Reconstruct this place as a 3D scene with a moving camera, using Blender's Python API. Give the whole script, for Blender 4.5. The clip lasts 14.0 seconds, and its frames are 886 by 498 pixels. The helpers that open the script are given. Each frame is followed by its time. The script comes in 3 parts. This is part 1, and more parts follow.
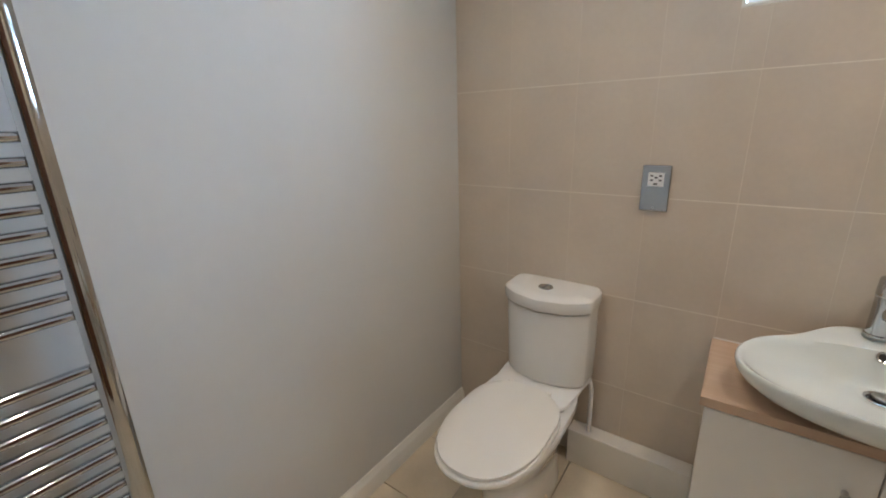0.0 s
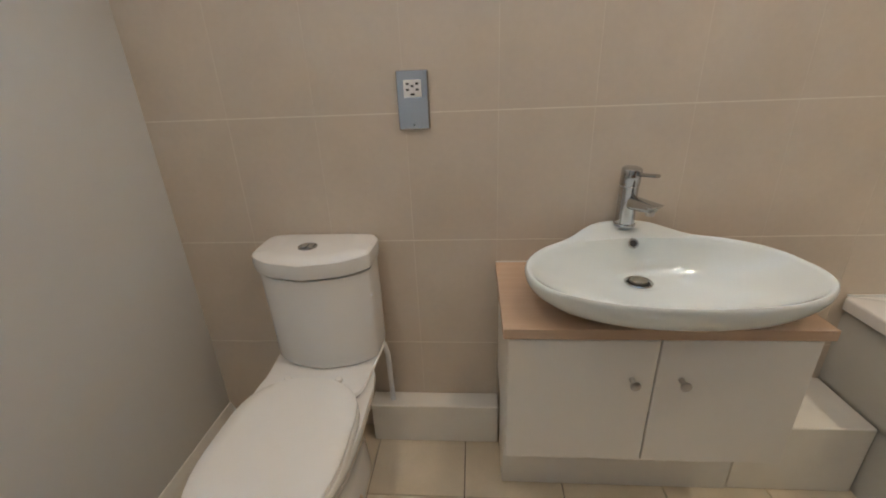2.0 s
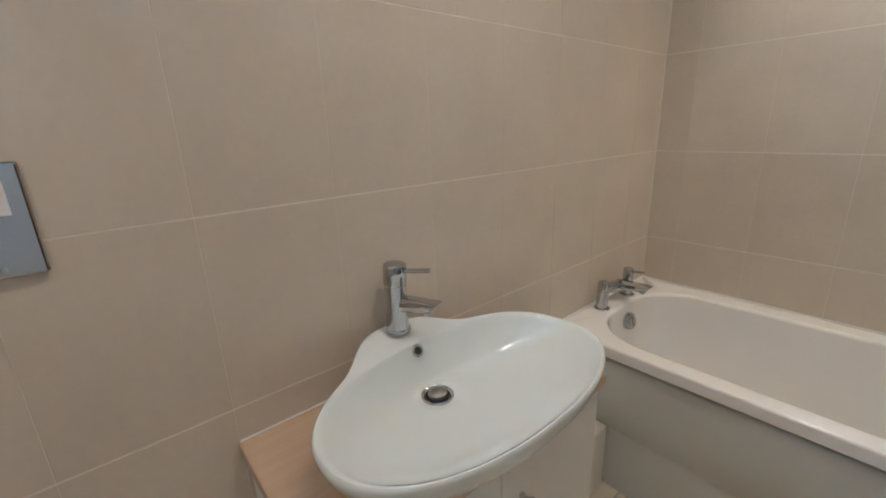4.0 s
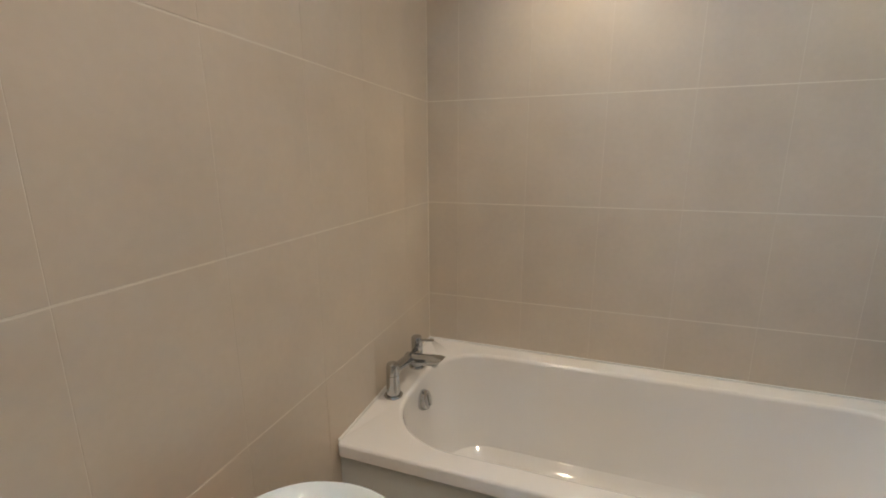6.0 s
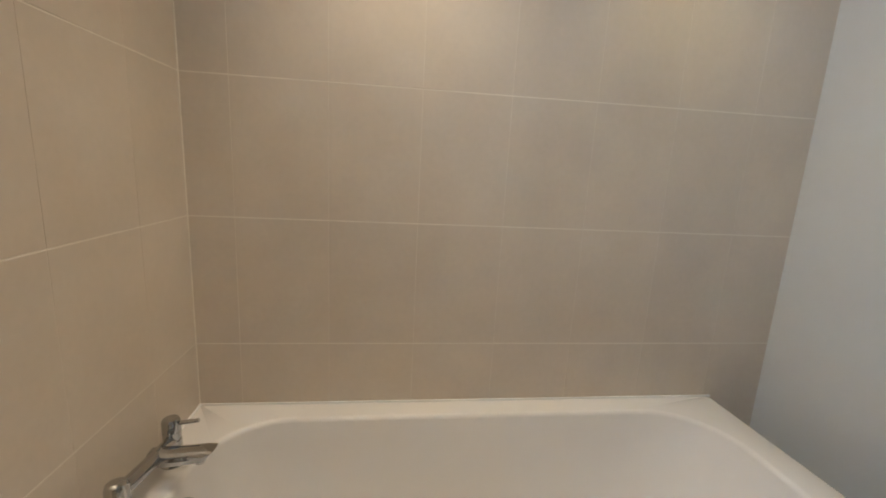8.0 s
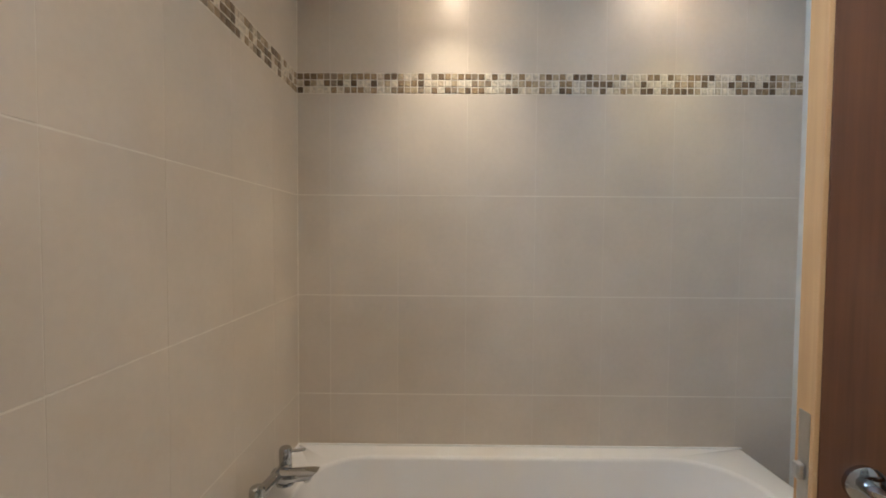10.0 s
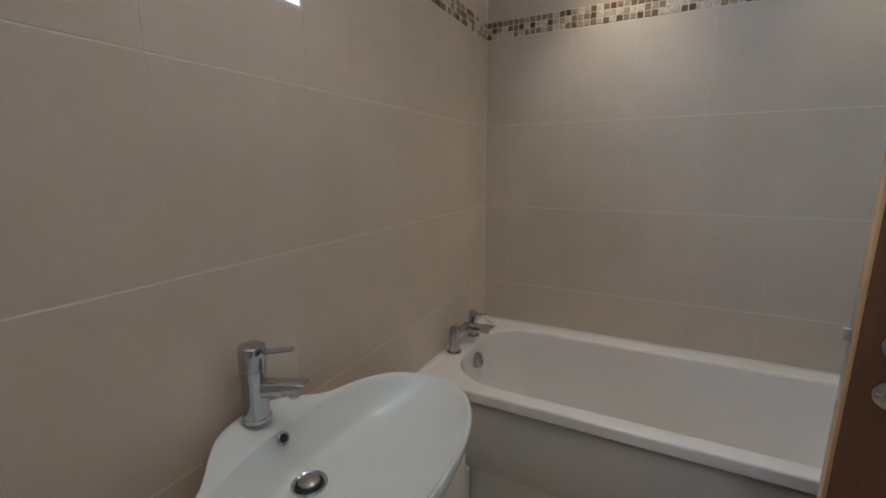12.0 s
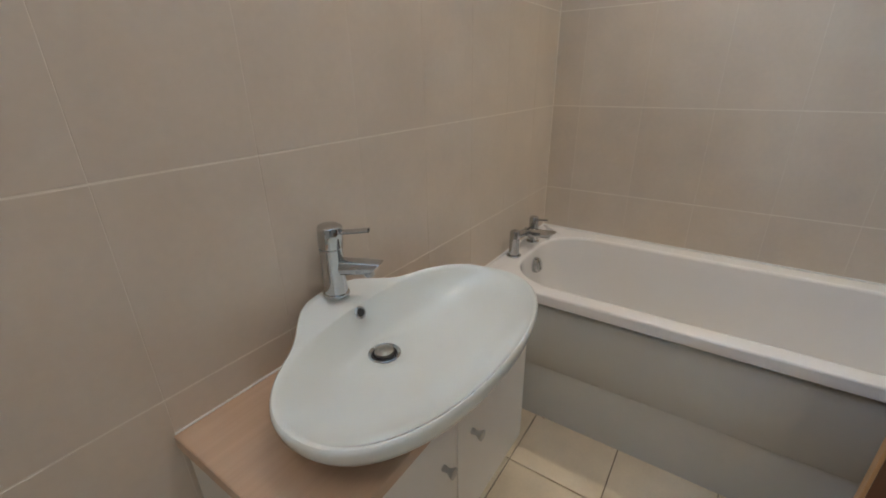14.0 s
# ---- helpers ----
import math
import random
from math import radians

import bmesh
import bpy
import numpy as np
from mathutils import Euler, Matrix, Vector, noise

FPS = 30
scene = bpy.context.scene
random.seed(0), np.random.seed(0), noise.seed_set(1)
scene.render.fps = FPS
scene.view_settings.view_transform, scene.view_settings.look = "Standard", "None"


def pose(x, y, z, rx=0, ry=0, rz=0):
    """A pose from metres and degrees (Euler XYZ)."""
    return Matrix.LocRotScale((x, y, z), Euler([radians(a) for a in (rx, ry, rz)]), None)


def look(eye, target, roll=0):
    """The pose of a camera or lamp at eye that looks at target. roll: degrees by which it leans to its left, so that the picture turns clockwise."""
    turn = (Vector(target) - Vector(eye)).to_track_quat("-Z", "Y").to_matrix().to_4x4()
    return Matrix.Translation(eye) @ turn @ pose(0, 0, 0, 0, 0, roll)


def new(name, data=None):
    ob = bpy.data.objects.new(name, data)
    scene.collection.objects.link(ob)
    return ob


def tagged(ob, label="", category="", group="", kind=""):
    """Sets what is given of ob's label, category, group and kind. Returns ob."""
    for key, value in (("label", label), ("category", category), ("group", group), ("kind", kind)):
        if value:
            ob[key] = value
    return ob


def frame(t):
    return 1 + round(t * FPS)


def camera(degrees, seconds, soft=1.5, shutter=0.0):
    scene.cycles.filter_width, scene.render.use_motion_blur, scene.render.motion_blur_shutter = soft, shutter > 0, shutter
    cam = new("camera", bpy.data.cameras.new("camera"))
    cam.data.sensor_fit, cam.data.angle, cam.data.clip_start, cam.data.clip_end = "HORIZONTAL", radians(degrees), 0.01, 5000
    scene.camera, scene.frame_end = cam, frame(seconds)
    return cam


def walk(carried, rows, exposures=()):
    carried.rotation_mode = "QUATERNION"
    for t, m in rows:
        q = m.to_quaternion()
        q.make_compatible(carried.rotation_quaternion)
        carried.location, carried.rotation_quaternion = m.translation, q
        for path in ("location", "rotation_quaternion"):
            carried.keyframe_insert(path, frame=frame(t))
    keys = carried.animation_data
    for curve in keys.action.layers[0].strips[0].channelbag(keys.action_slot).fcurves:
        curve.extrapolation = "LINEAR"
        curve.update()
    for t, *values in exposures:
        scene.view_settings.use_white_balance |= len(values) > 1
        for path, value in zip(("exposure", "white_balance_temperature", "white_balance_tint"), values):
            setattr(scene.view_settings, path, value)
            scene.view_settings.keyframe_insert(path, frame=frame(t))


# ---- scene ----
cam = camera(94.0, 14.0, soft=1.8)
PATH = [
    (0, (0.379, 2.057, 1.392), (-0.757, 3.601, 0.82), -1.6),
    (0.5, (0.362, 2.14, 1.279), (-0.441, 3.914, 0.823), 0.4),
    (0.8, (0.354, 2.194, 1.268), (-0.287, 4.015, 0.745), 0.2),
    (1, (0.346, 2.23, 1.263), (-0.23, 4.059, 0.693), -0.4),
    (1.5, (0.331, 2.332, 1.236), (-0.079, 4.145, 0.496), -2.0),
    (2, (0.303, 2.395, 1.227), (0.15, 4.236, 0.461), -2.4),
    (2.5, (0.212, 2.493, 1.244), (0.618, 4.314, 0.524), -3.4),
    (3, (0.177, 2.578, 1.261), (0.941, 4.306, 0.607), -2.4),
    (3.2, (0.187, 2.617, 1.257), (1.046, 4.318, 0.651), -2.5),
    (5.5, (0.472, 3.011, 1.312), (2.218, 3.842, 0.8), -0.0),
    (6, (0.601, 2.996, 1.312), (2.447, 3.632, 0.881), -0.2),
    (6.5, (0.722, 3.012, 1.322), (2.645, 3.362, 0.898), 0.9),
    (7, (0.834, 3.006, 1.302), (2.787, 3.069, 0.871), 1.5),
    (7.2, (0.871, 3.006, 1.295), (2.825, 2.968, 0.872), 1.4),
    (7.4, (0.911, 3.026, 1.303), (2.859, 2.872, 0.875), 2.3),
    (7.6, (0.938, 3.027, 1.304), (2.879, 2.771, 0.894), 3.0),
    (9.8, (0.623, 3.014, 1.36), (2.62, 3.014, 1.247), 1.3),
    (10, (0.576, 3.026, 1.372), (2.575, 3.04, 1.304), 0.4),
    (10.2, (0.519, 3.043, 1.382), (2.518, 3.116, 1.372), 0.3),
    (10.5, (0.453, 3.022, 1.401), (2.445, 3.202, 1.451), -0.6),
    (11, (0.341, 2.928, 1.395), (2.262, 3.483, 1.373), 0.3),
    (11.2, (0.296, 2.897, 1.396), (2.172, 3.581, 1.284), 0.5),
    (11.5, (0.243, 2.861, 1.377), (2.061, 3.671, 1.182), -0.5),
    (12, (0.212, 2.836, 1.335), (1.957, 3.73, 0.942), -0.4),
    (12.5, (0.192, 2.856, 1.292), (1.825, 3.892, 0.784), -0.5),
    (13, (0.189, 2.862, 1.274), (1.74, 3.916, 0.58), -0.7),
    (13.5, (0.19, 2.862, 1.27), (1.704, 3.925, 0.51), -1.4),
    (13.6, (0.189, 2.865, 1.269), (1.705, 3.923, 0.507), -1.3),
    (14, (0.186, 2.871, 1.268), (1.706, 3.921, 0.501), -1.0),
]
EXPOSURES = [
    (0.0, 0.27, 6500, 10), (0.5, 0.25, 6350, 10), (1.0, 0.17, 6850, 10), (2.0, 0.15, 6650, 10), (3.0, 0.16, 6250, 10), (5.5, 0.08, 6500, 10), (6.0, 0.08, 6800, 10), (7.5, 0.08, 7100, 10),
    (10.0, 0.03, 6550, 10), (10.5, 0.18, 6200, 10), (11.0, 0.06, 5750, 10), (11.5, -0.40, 5700, 10), (12.0, -0.60, 6000, 10), (12.5, -0.44, 6100, 10), (13.0, -0.33, 6150, 10), (13.5, -0.09, 6150, 10), (14.0, -0.02, 6150, 10),
]
walk(cam, [(t, look(eye, target, roll)) for t, eye, target, roll in PATH], EXPOSURES)

# world and lights
world = bpy.data.worlds.new("sky")
scene.world = world
world.use_nodes = True
wn = world.node_tree.nodes
sky = wn.new("ShaderNodeTexSky")
sky.sky_type, sky.sun_disc, sky.sun_elevation, sky.sun_rotation = "NISHITA", False, radians(40), radians(200)
world.node_tree.links.new(sky.outputs[0], wn["Background"].inputs[0])
wn["Background"].inputs[1].default_value = 0.12
SPOT_POWER, SPOT_COLOUR = 17.0, (1.0, 0.785, 0.59)
WINDOW_POWER, WINDOW_COLOUR = 17.5, (0.45, 0.69, 1.0)
HALL_POWER, HALL_COLOUR = 0.6, (1.0, 0.84, 0.66)
scene.view_settings.exposure = 0.0

# room in metres: wall_north holds the window, wall_east runs along the bath
XW, XE, YS, YN, ZC = -0.653, 2.143, 1.700, 3.590, 2.372
TILE_H, TILE_W = 0.38, 0.2585
WIN = (0.30, 0.986, 1.683, 2.16)


# ---- materials ----
def material(name, base, rough=0.5, metal=0.0, vary=0.06, scale=6.0, bump=0.0, bump_scale=60.0, coat=0.0, piece=0.0, stain=None):
    m = bpy.data.materials.new(name)
    m.use_nodes = True
    n, l = m.node_tree.nodes, m.node_tree.links
    b = n["Principled BSDF"]
    b.inputs["Roughness"].default_value, b.inputs["Metallic"].default_value = rough, metal
    b.inputs["Coat Weight"].default_value, b.inputs["Coat Roughness"].default_value = coat, 0.065 if rough < 0.2 else 0.26
    tc = n.new("ShaderNodeNewGeometry")
    big = n.new("ShaderNodeTexNoise")
    big.inputs["Scale"].default_value, big.inputs["Detail"].default_value = scale, 6.0
    l.new(tc.outputs["Position"], big.inputs["Vector"])
    fine = n.new("ShaderNodeTexNoise")
    fine.inputs["Scale"].default_value, fine.inputs["Detail"].default_value = scale * 14, 3.0
    l.new(tc.outputs["Position"], fine.inputs["Vector"])
    add = n.new("ShaderNodeMath")
    add.operation = "MULTIPLY_ADD"
    add.inputs[1].default_value = 0.3
    l.new(fine.outputs[0], add.inputs[0])
    l.new(big.outputs[0], add.inputs[2])
    value = add.outputs[0]
    if piece:
        info = n.new("ShaderNodeObjectInfo")
        more = n.new("ShaderNodeMath")
        more.operation = "MULTIPLY_ADD"
        more.inputs[1].default_value = piece
        l.new(info.outputs["Random"], more.inputs[0])
        l.new(value, more.inputs[2])
        value = more.outputs[0]
    ramp = n.new("ShaderNodeValToRGB")
    lo = [c * (1 - vary) for c in base] if stain is None else stain
    hi = [min(0.95, c * (1 + vary)) for c in base]
    ramp.color_ramp.elements[0].position, ramp.color_ramp.elements[1].position = 0.35, 0.95 + piece
    ramp.color_ramp.elements[0].color, ramp.color_ramp.elements[1].color = (*lo, 1), (*hi, 1)
    l.new(value, ramp.inputs[0])
    l.new(ramp.outputs[0], b.inputs["Base Color"])
    rr = n.new("ShaderNodeMapRange")
    rr.inputs["To Min"].default_value, rr.inputs["To Max"].default_value = rough * 0.92, min(1, rough * 1.08)
    l.new(big.outputs[0], rr.inputs["Value"])
    l.new(rr.outputs[0], b.inputs["Roughness"])
    if bump:
        bn = n.new("ShaderNodeTexNoise")
        bn.inputs["Scale"].default_value, bn.inputs["Detail"].default_value = bump_scale, 4.0
        l.new(tc.outputs["Position"], bn.inputs["Vector"])
        bp = n.new("ShaderNodeBump")
        bp.inputs["Strength"].default_value, bp.inputs["Distance"].default_value = bump, 0.002
        l.new(bn.outputs[0], bp.inputs["Height"])
        l.new(bp.outputs[0], b.inputs["Normal"])
    return m


def wood(name, dark, light, axis, rough, stretch=14.0, coat=0.2):
    """Grain that runs along one axis (0 x, 1 y, 2 z)."""
    m = bpy.data.materials.new(name)
    m.use_nodes = True
    n, l = m.node_tree.nodes, m.node_tree.links
    b = n["Principled BSDF"]
    geo = n.new("ShaderNodeNewGeometry")
    mp = n.new("ShaderNodeMapping")
    size = [stretch * 4] * 3
    size[axis] = 2.0
    mp.inputs["Scale"].default_value = size
    l.new(geo.outputs["Position"], mp.inputs["Vector"])
    grain = n.new("ShaderNodeTexNoise")
    grain.inputs["Scale"].default_value, grain.inputs["Detail"].default_value, grain.inputs["Roughness"].default_value = 1.0, 8.0, 0.6
    l.new(mp.outputs[0], grain.inputs["Vector"])
    cloud = n.new("ShaderNodeTexNoise")
    cloud.inputs["Scale"].default_value = 5.0
    l.new(geo.outputs["Position"], cloud.inputs["Vector"])
    mix = n.new("ShaderNodeMath")
    mix.operation = "MULTIPLY_ADD"
    mix.inputs[1].default_value = 0.5
    l.new(cloud.outputs[0], mix.inputs[0])
    l.new(grain.outputs[0], mix.inputs[2])
    ramp = n.new("ShaderNodeValToRGB")
    ramp.color_ramp.elements[0].position, ramp.color_ramp.elements[1].position = 0.5, 1.0
    ramp.color_ramp.elements[0].color, ramp.color_ramp.elements[1].color = (*dark, 1), (*light, 1)
    l.new(mix.outputs[0], ramp.inputs[0])
    l.new(ramp.outputs[0], b.inputs["Base Color"])
    b.inputs["Roughness"].default_value, b.inputs["Coat Weight"].default_value, b.inputs["Coat Roughness"].default_value = rough, coat, 0.2
    bp = n.new("ShaderNodeBump")
    bp.inputs["Strength"].default_value, bp.inputs["Distance"].default_value = 0.08, 0.001
    l.new(grain.outputs[0], bp.inputs["Height"])
    l.new(bp.outputs[0], b.inputs["Normal"])
    return m


def mosaic_material():
    m = bpy.data.materials.new("mosaic_stone")
    m.use_nodes = True
    n, l = m.node_tree.nodes, m.node_tree.links
    b = n["Principled BSDF"]
    info = n.new("ShaderNodeObjectInfo")
    ramp = n.new("ShaderNodeValToRGB")
    ramp.color_ramp.interpolation = "CONSTANT"
    tones = [(0.0, (0.115, 0.07, 0.033)), (0.09, (0.18, 0.113, 0.056)), (0.22, (0.30, 0.20, 0.105)), (0.37, (0.42, 0.32, 0.20)), (0.50, (0.53, 0.44, 0.32)), (0.66, (0.62, 0.54, 0.42)), (0.94, (0.25, 0.185, 0.12))]
    e = ramp.color_ramp.elements
    e[0].position, e[0].color = 0.0, (*tones[0][1], 1)
    e[1].position, e[1].color = tones[1][0], (*tones[1][1], 1)
    for p, c in tones[2:]:
        e.new(p).color = (*c, 1)
    l.new(info.outputs["Random"], ramp.inputs[0])
    geo = n.new("ShaderNodeNewGeometry")
    noise_t = n.new("ShaderNodeTexNoise")
    noise_t.inputs["Scale"].default_value, noise_t.inputs["Detail"].default_value = 90.0, 6.0
    l.new(geo.outputs["Position"], noise_t.inputs["Vector"])
    mr = n.new("ShaderNodeMapRange")
    mr.inputs["From Min"].default_value, mr.inputs["From Max"].default_value = 0.3, 0.7
    mr.inputs["To Min"].default_value, mr.inputs["To Max"].default_value = 0.7, 1.3
    l.new(noise_t.outputs[0], mr.inputs["Value"])
    mul = n.new("ShaderNodeMix")
    mul.data_type, mul.blend_type = "RGBA", "MULTIPLY"
    mul.inputs["Factor"].default_value = 1.0
    l.new(ramp.outputs[0], mul.inputs["A"])
    l.new(mr.outputs[0], mul.inputs["B"])
    l.new(mul.outputs["Result"], b.inputs["Base Color"])
    b.inputs["Roughness"].default_value = 0.35
    return m


WALL_TILE = material("beige_wall_tile", (0.60, 0.515, 0.42), 0.38, vary=0.09, scale=4.0, bump=0.04, bump_scale=25, coat=0.2, piece=0.12)
GROUT = material("pale_grout", (0.73, 0.665, 0.565), 0.9, vary=0.08, scale=30, bump=0.3, bump_scale=300)
PLASTER = material("white_wall_paint", (0.64, 0.625, 0.59), 0.6, vary=0.025, scale=2.5, bump=0.12, bump_scale=180)
CEILING = material("ceiling_paint", (0.8, 0.79, 0.76), 0.7, vary=0.02, scale=3, bump=0.1, bump_scale=150)
GLOSS_PAINT = material("white_gloss_paint", (0.8, 0.77, 0.7), 0.3, vary=0.04, scale=12, bump=0.06, bump_scale=60)
FLOOR_TILE = material("cream_floor_tile", (0.68, 0.59, 0.45), 0.32, vary=0.12, scale=7.0, bump=0.06, bump_scale=30, coat=0.1, piece=0.15)
FLOOR_GROUT = material("brown_floor_grout", (0.2, 0.15, 0.1), 0.9, vary=0.25, scale=20, bump=0.3, bump_scale=250)
CERAMIC = material("white_ceramic", (0.82, 0.81, 0.78), 0.08, vary=0.015, scale=3, coat=0.6)
BASIN_CERAMIC = material("cool_white_ceramic", (0.74, 0.78, 0.76), 0.075, vary=0.015, scale=3, coat=0.6)
ACRYLIC = material("white_acrylic", (0.80, 0.775, 0.75), 0.08, vary=0.015, scale=3, coat=0.6)
SEAT_PLASTIC = material("white_seat_plastic", (0.82, 0.80, 0.75), 0.2, vary=0.02, scale=4)
# white panel under the bath rim; the shade on it is put into this grey
PANEL = material("shade_greyed_bath_panel", (0.57, 0.575, 0.555), 0.14, vary=0.03, scale=5, coat=0.5)
CHROME = material("polished_chrome", (0.50, 0.51, 0.52), 0.06, metal=1.0, vary=0.03, scale=20)
WORN_STEEL = material("dulled_steel", (0.36, 0.34, 0.30), 0.38, metal=1.0, vary=0.25, scale=80)
STEEL = material("brushed_steel", (0.55, 0.55, 0.55), 0.35, metal=1.0, vary=0.1, scale=60)
DARK = material("dark_recess", (0.02, 0.02, 0.02), 0.6, vary=0.2, scale=20)
WHITE_PLASTIC = material("white_plastic", (0.8, 0.8, 0.8), 0.35, vary=0.02, scale=10)
UPVC = material("white_window_plastic", (0.82, 0.84, 0.86), 0.25, vary=0.02, scale=8)
UNIT_WHITE = material("white_unit_laminate", (0.80, 0.77, 0.71), 0.3, vary=0.025, scale=4)
DOOR_WOOD = wood("red_brown_veneer", (0.095, 0.033, 0.013), (0.17, 0.062, 0.024), 2, 0.4)
LIPPING = wood("orange_wood_lipping", (0.42, 0.22, 0.09), (0.56, 0.32, 0.14), 2, 0.45)
BEECH = wood("pale_beech_laminate", (0.52, 0.355, 0.24), (0.60, 0.43, 0.305), 0, 0.4)
HALL_FLOOR = wood("hall_floorboard", (0.25, 0.15, 0.08), (0.38, 0.24, 0.14), 1, 0.45)
MOSAIC = mosaic_material()
SEALANT = material("white_sealant", (0.8, 0.79, 0.76), 0.4, vary=0.04, scale=30)
WATER_STAIN = material("limescale", (0.6, 0.5, 0.38), 0.5, vary=0.2, scale=60)


def glass_material():
    m = bpy.data.materials.new("window_glass")
    m.use_nodes = True
    b = m.node_tree.nodes["Principled BSDF"]
    b.inputs["Transmission Weight"].default_value, b.inputs["Roughness"].default_value, b.inputs["IOR"].default_value = 1.0, 0.25, 1.1
    return m


def lamp_material():
    m = bpy.data.materials.new("lamp_glow")
    m.use_nodes = True
    b = m.node_tree.nodes["Principled BSDF"]
    b.inputs["Emission Color"].default_value, b.inputs["Emission Strength"].default_value = (1.0, 0.83, 0.635, 1), 135.0
    return m


GLASS, GLOW = glass_material(), lamp_material()


# ---- mesh helpers ----
def part(name, bm, mat, parent=None, label="", smooth=False):
    me = bpy.data.meshes.new(name)
    bmesh.ops.recalc_face_normals(bm, faces=bm.faces)
    if smooth:
        for f in bm.faces:
            f.smooth = True
        for ed in bm.edges:
            if len(ed.link_faces) == 2 and ed.calc_face_angle(0) > radians(38):
                ed.smooth = False
    bm.to_mesh(me)
    bm.free()
    me.materials.append(mat)
    ob = new(name, me)
    ob.parent = parent
    if label:
        ob["label"] = label
    return ob


def thing(name, label, category, x=0, y=0, z=0, group="", kind=""):
    ob = new(name)
    ob.location = (x, y, z)
    bpy.context.view_layer.update()
    return tagged(ob, label, category, group, kind)


def at_world(ob, parent):
    """Keep world coordinates under a parent that stands away from the origin."""
    ob.parent = parent
    ob.matrix_parent_inverse = Matrix.Translation(parent.location).inverted()
    return ob


def add_box(bm, x0, x1, y0, y1, z0, z1, bevel=0.0, segs=2):
    r = bmesh.ops.create_cube(bm, size=1.0)
    v = r["verts"]
    for p in v:
        p.co = Vector(((x0 + x1) / 2 + p.co.x * (x1 - x0), (y0 + y1) / 2 + p.co.y * (y1 - y0), (z0 + z1) / 2 + p.co.z * (z1 - z0)))
    if bevel:
        edges = list({e for p in v for e in p.link_edges})
        bmesh.ops.bevel(bm, geom=edges, offset=bevel, segments=segs, profile=0.5, affect="EDGES")
    return bm


def box(x0, x1, y0, y1, z0, z1, bevel=0.0, segs=2):
    return add_box(bmesh.new(), x0, x1, y0, y1, z0, z1, bevel, segs)


def loft(rings, cap_start=True, cap_end=True, bm=None, closed=True):
    """Skin a row of rings that have the same count of points."""
    bm = bm or bmesh.new()
    rows = [[bm.verts.new(p) for p in ring] for ring in rings]
    k = len(rows[0])
    for a, b in zip(rows, rows[1:]):
        for i in range(k if closed else k - 1):
            j = (i + 1) % k
            bm.faces.new((a[i], a[j], b[j], b[i]))
    if cap_start:
        bm.faces.new(rows[0][::-1])
    if cap_end:
        bm.faces.new(rows[-1])
    return bm


def circle(c, r, axis="z", n=24, rx=None):
    out = []
    for i in range(n):
        a = 2 * math.pi * i / n
        u, v = (rx or r) * math.cos(a), r * math.sin(a)
        out.append({"z": (c[0] + u, c[1] + v, c[2]), "y": (c[0] + u, c[1], c[2] + v), "x": (c[0], c[1] + u, c[2] + v)}[axis])
    return out


def lathe(c, profile, axis="z", n=24, caps=True, bm=None):
    """profile: (radius, offset along the axis)."""
    k = {"x": 0, "y": 1, "z": 2}[axis]
    rings = []
    for r, o in profile:
        p = list(c)
        p[k] += o
        rings.append(circle(p, max(r, 0.0002), axis, n))
    return loft(rings, caps, caps, bm)


def tube(points, r, n=12, bm=None, flat=1.0):
    pts = [Vector(p) for p in points]
    rings = []
    for i, p in enumerate(pts):
        d = (pts[min(i + 1, len(pts) - 1)] - pts[max(i - 1, 0)]).normalized()
        up = Vector((0, 0, 1)) if abs(d.z) < 0.9 else Vector((0, 1, 0))
        s = d.cross(up).normalized()
        u = s.cross(d)
        rings.append([p + s * r * math.cos(2 * math.pi * j / n) + u * r * flat * math.sin(2 * math.pi * j / n) for j in range(n)])
    return loft(rings, True, True, bm)


def subtract(rect, hole):
    """The pieces of a rectangle (u0, u1, v0, v1) that lie outside a hole."""
    u0, u1, v0, v1 = rect
    a0, a1, b0, b1 = max(u0, hole[0]), min(u1, hole[1]), max(v0, hole[2]), min(v1, hole[3])
    if a0 >= a1 or b0 >= b1:
        return [rect]
    out = [(u0, a0, v0, v1), (a1, u1, v0, v1), (a0, a1, v0, b0), (a0, a1, b1, v1)]
    return [r for r in out if r[1] - r[0] > 0.012 and r[3] - r[2] > 0.012]


# ---- structure ----
def wall_mesh(boxes):
    bm = bmesh.new()
    for b in boxes:
        add_box(bm, *b)
    return bm


T = 0.26
floor = tagged(part("floor", box(XW - T, XE + T, YS - 0.12, YN + T, -0.12, -0.008), FLOOR_GROUT), "cream square floor tiles with dark grout joints", "floor", kind="structure")
ceiling = tagged(part("ceiling", box(XW - T, XE + T, YS - 0.12, YN + T, ZC, ZC + 0.15), CEILING), "plain white painted bathroom ceiling", "ceiling", kind="structure")
wall_north = tagged(part("wall_north", wall_mesh([
    (XW - T, WIN[0], YN + 0.0006, YN + T, -0.008, ZC), (WIN[1], XE + T, YN + 0.0006, YN + T, -0.008, ZC),
    (WIN[0], WIN[1], YN + 0.0006, YN + T, -0.008, WIN[2]), (WIN[0], WIN[1], YN + 0.0006, YN + T, WIN[3], ZC)]), GROUT),
    "beige tiled wall with a mosaic border and pale grout", "wall", kind="structure")
wall_east = tagged(part("wall_east", box(XE + 0.0006, XE + T, YS - 0.12, YN + 0.0006, -0.008, ZC), GROUT), "beige tiled wall with a brown mosaic border", "wall", kind="structure")
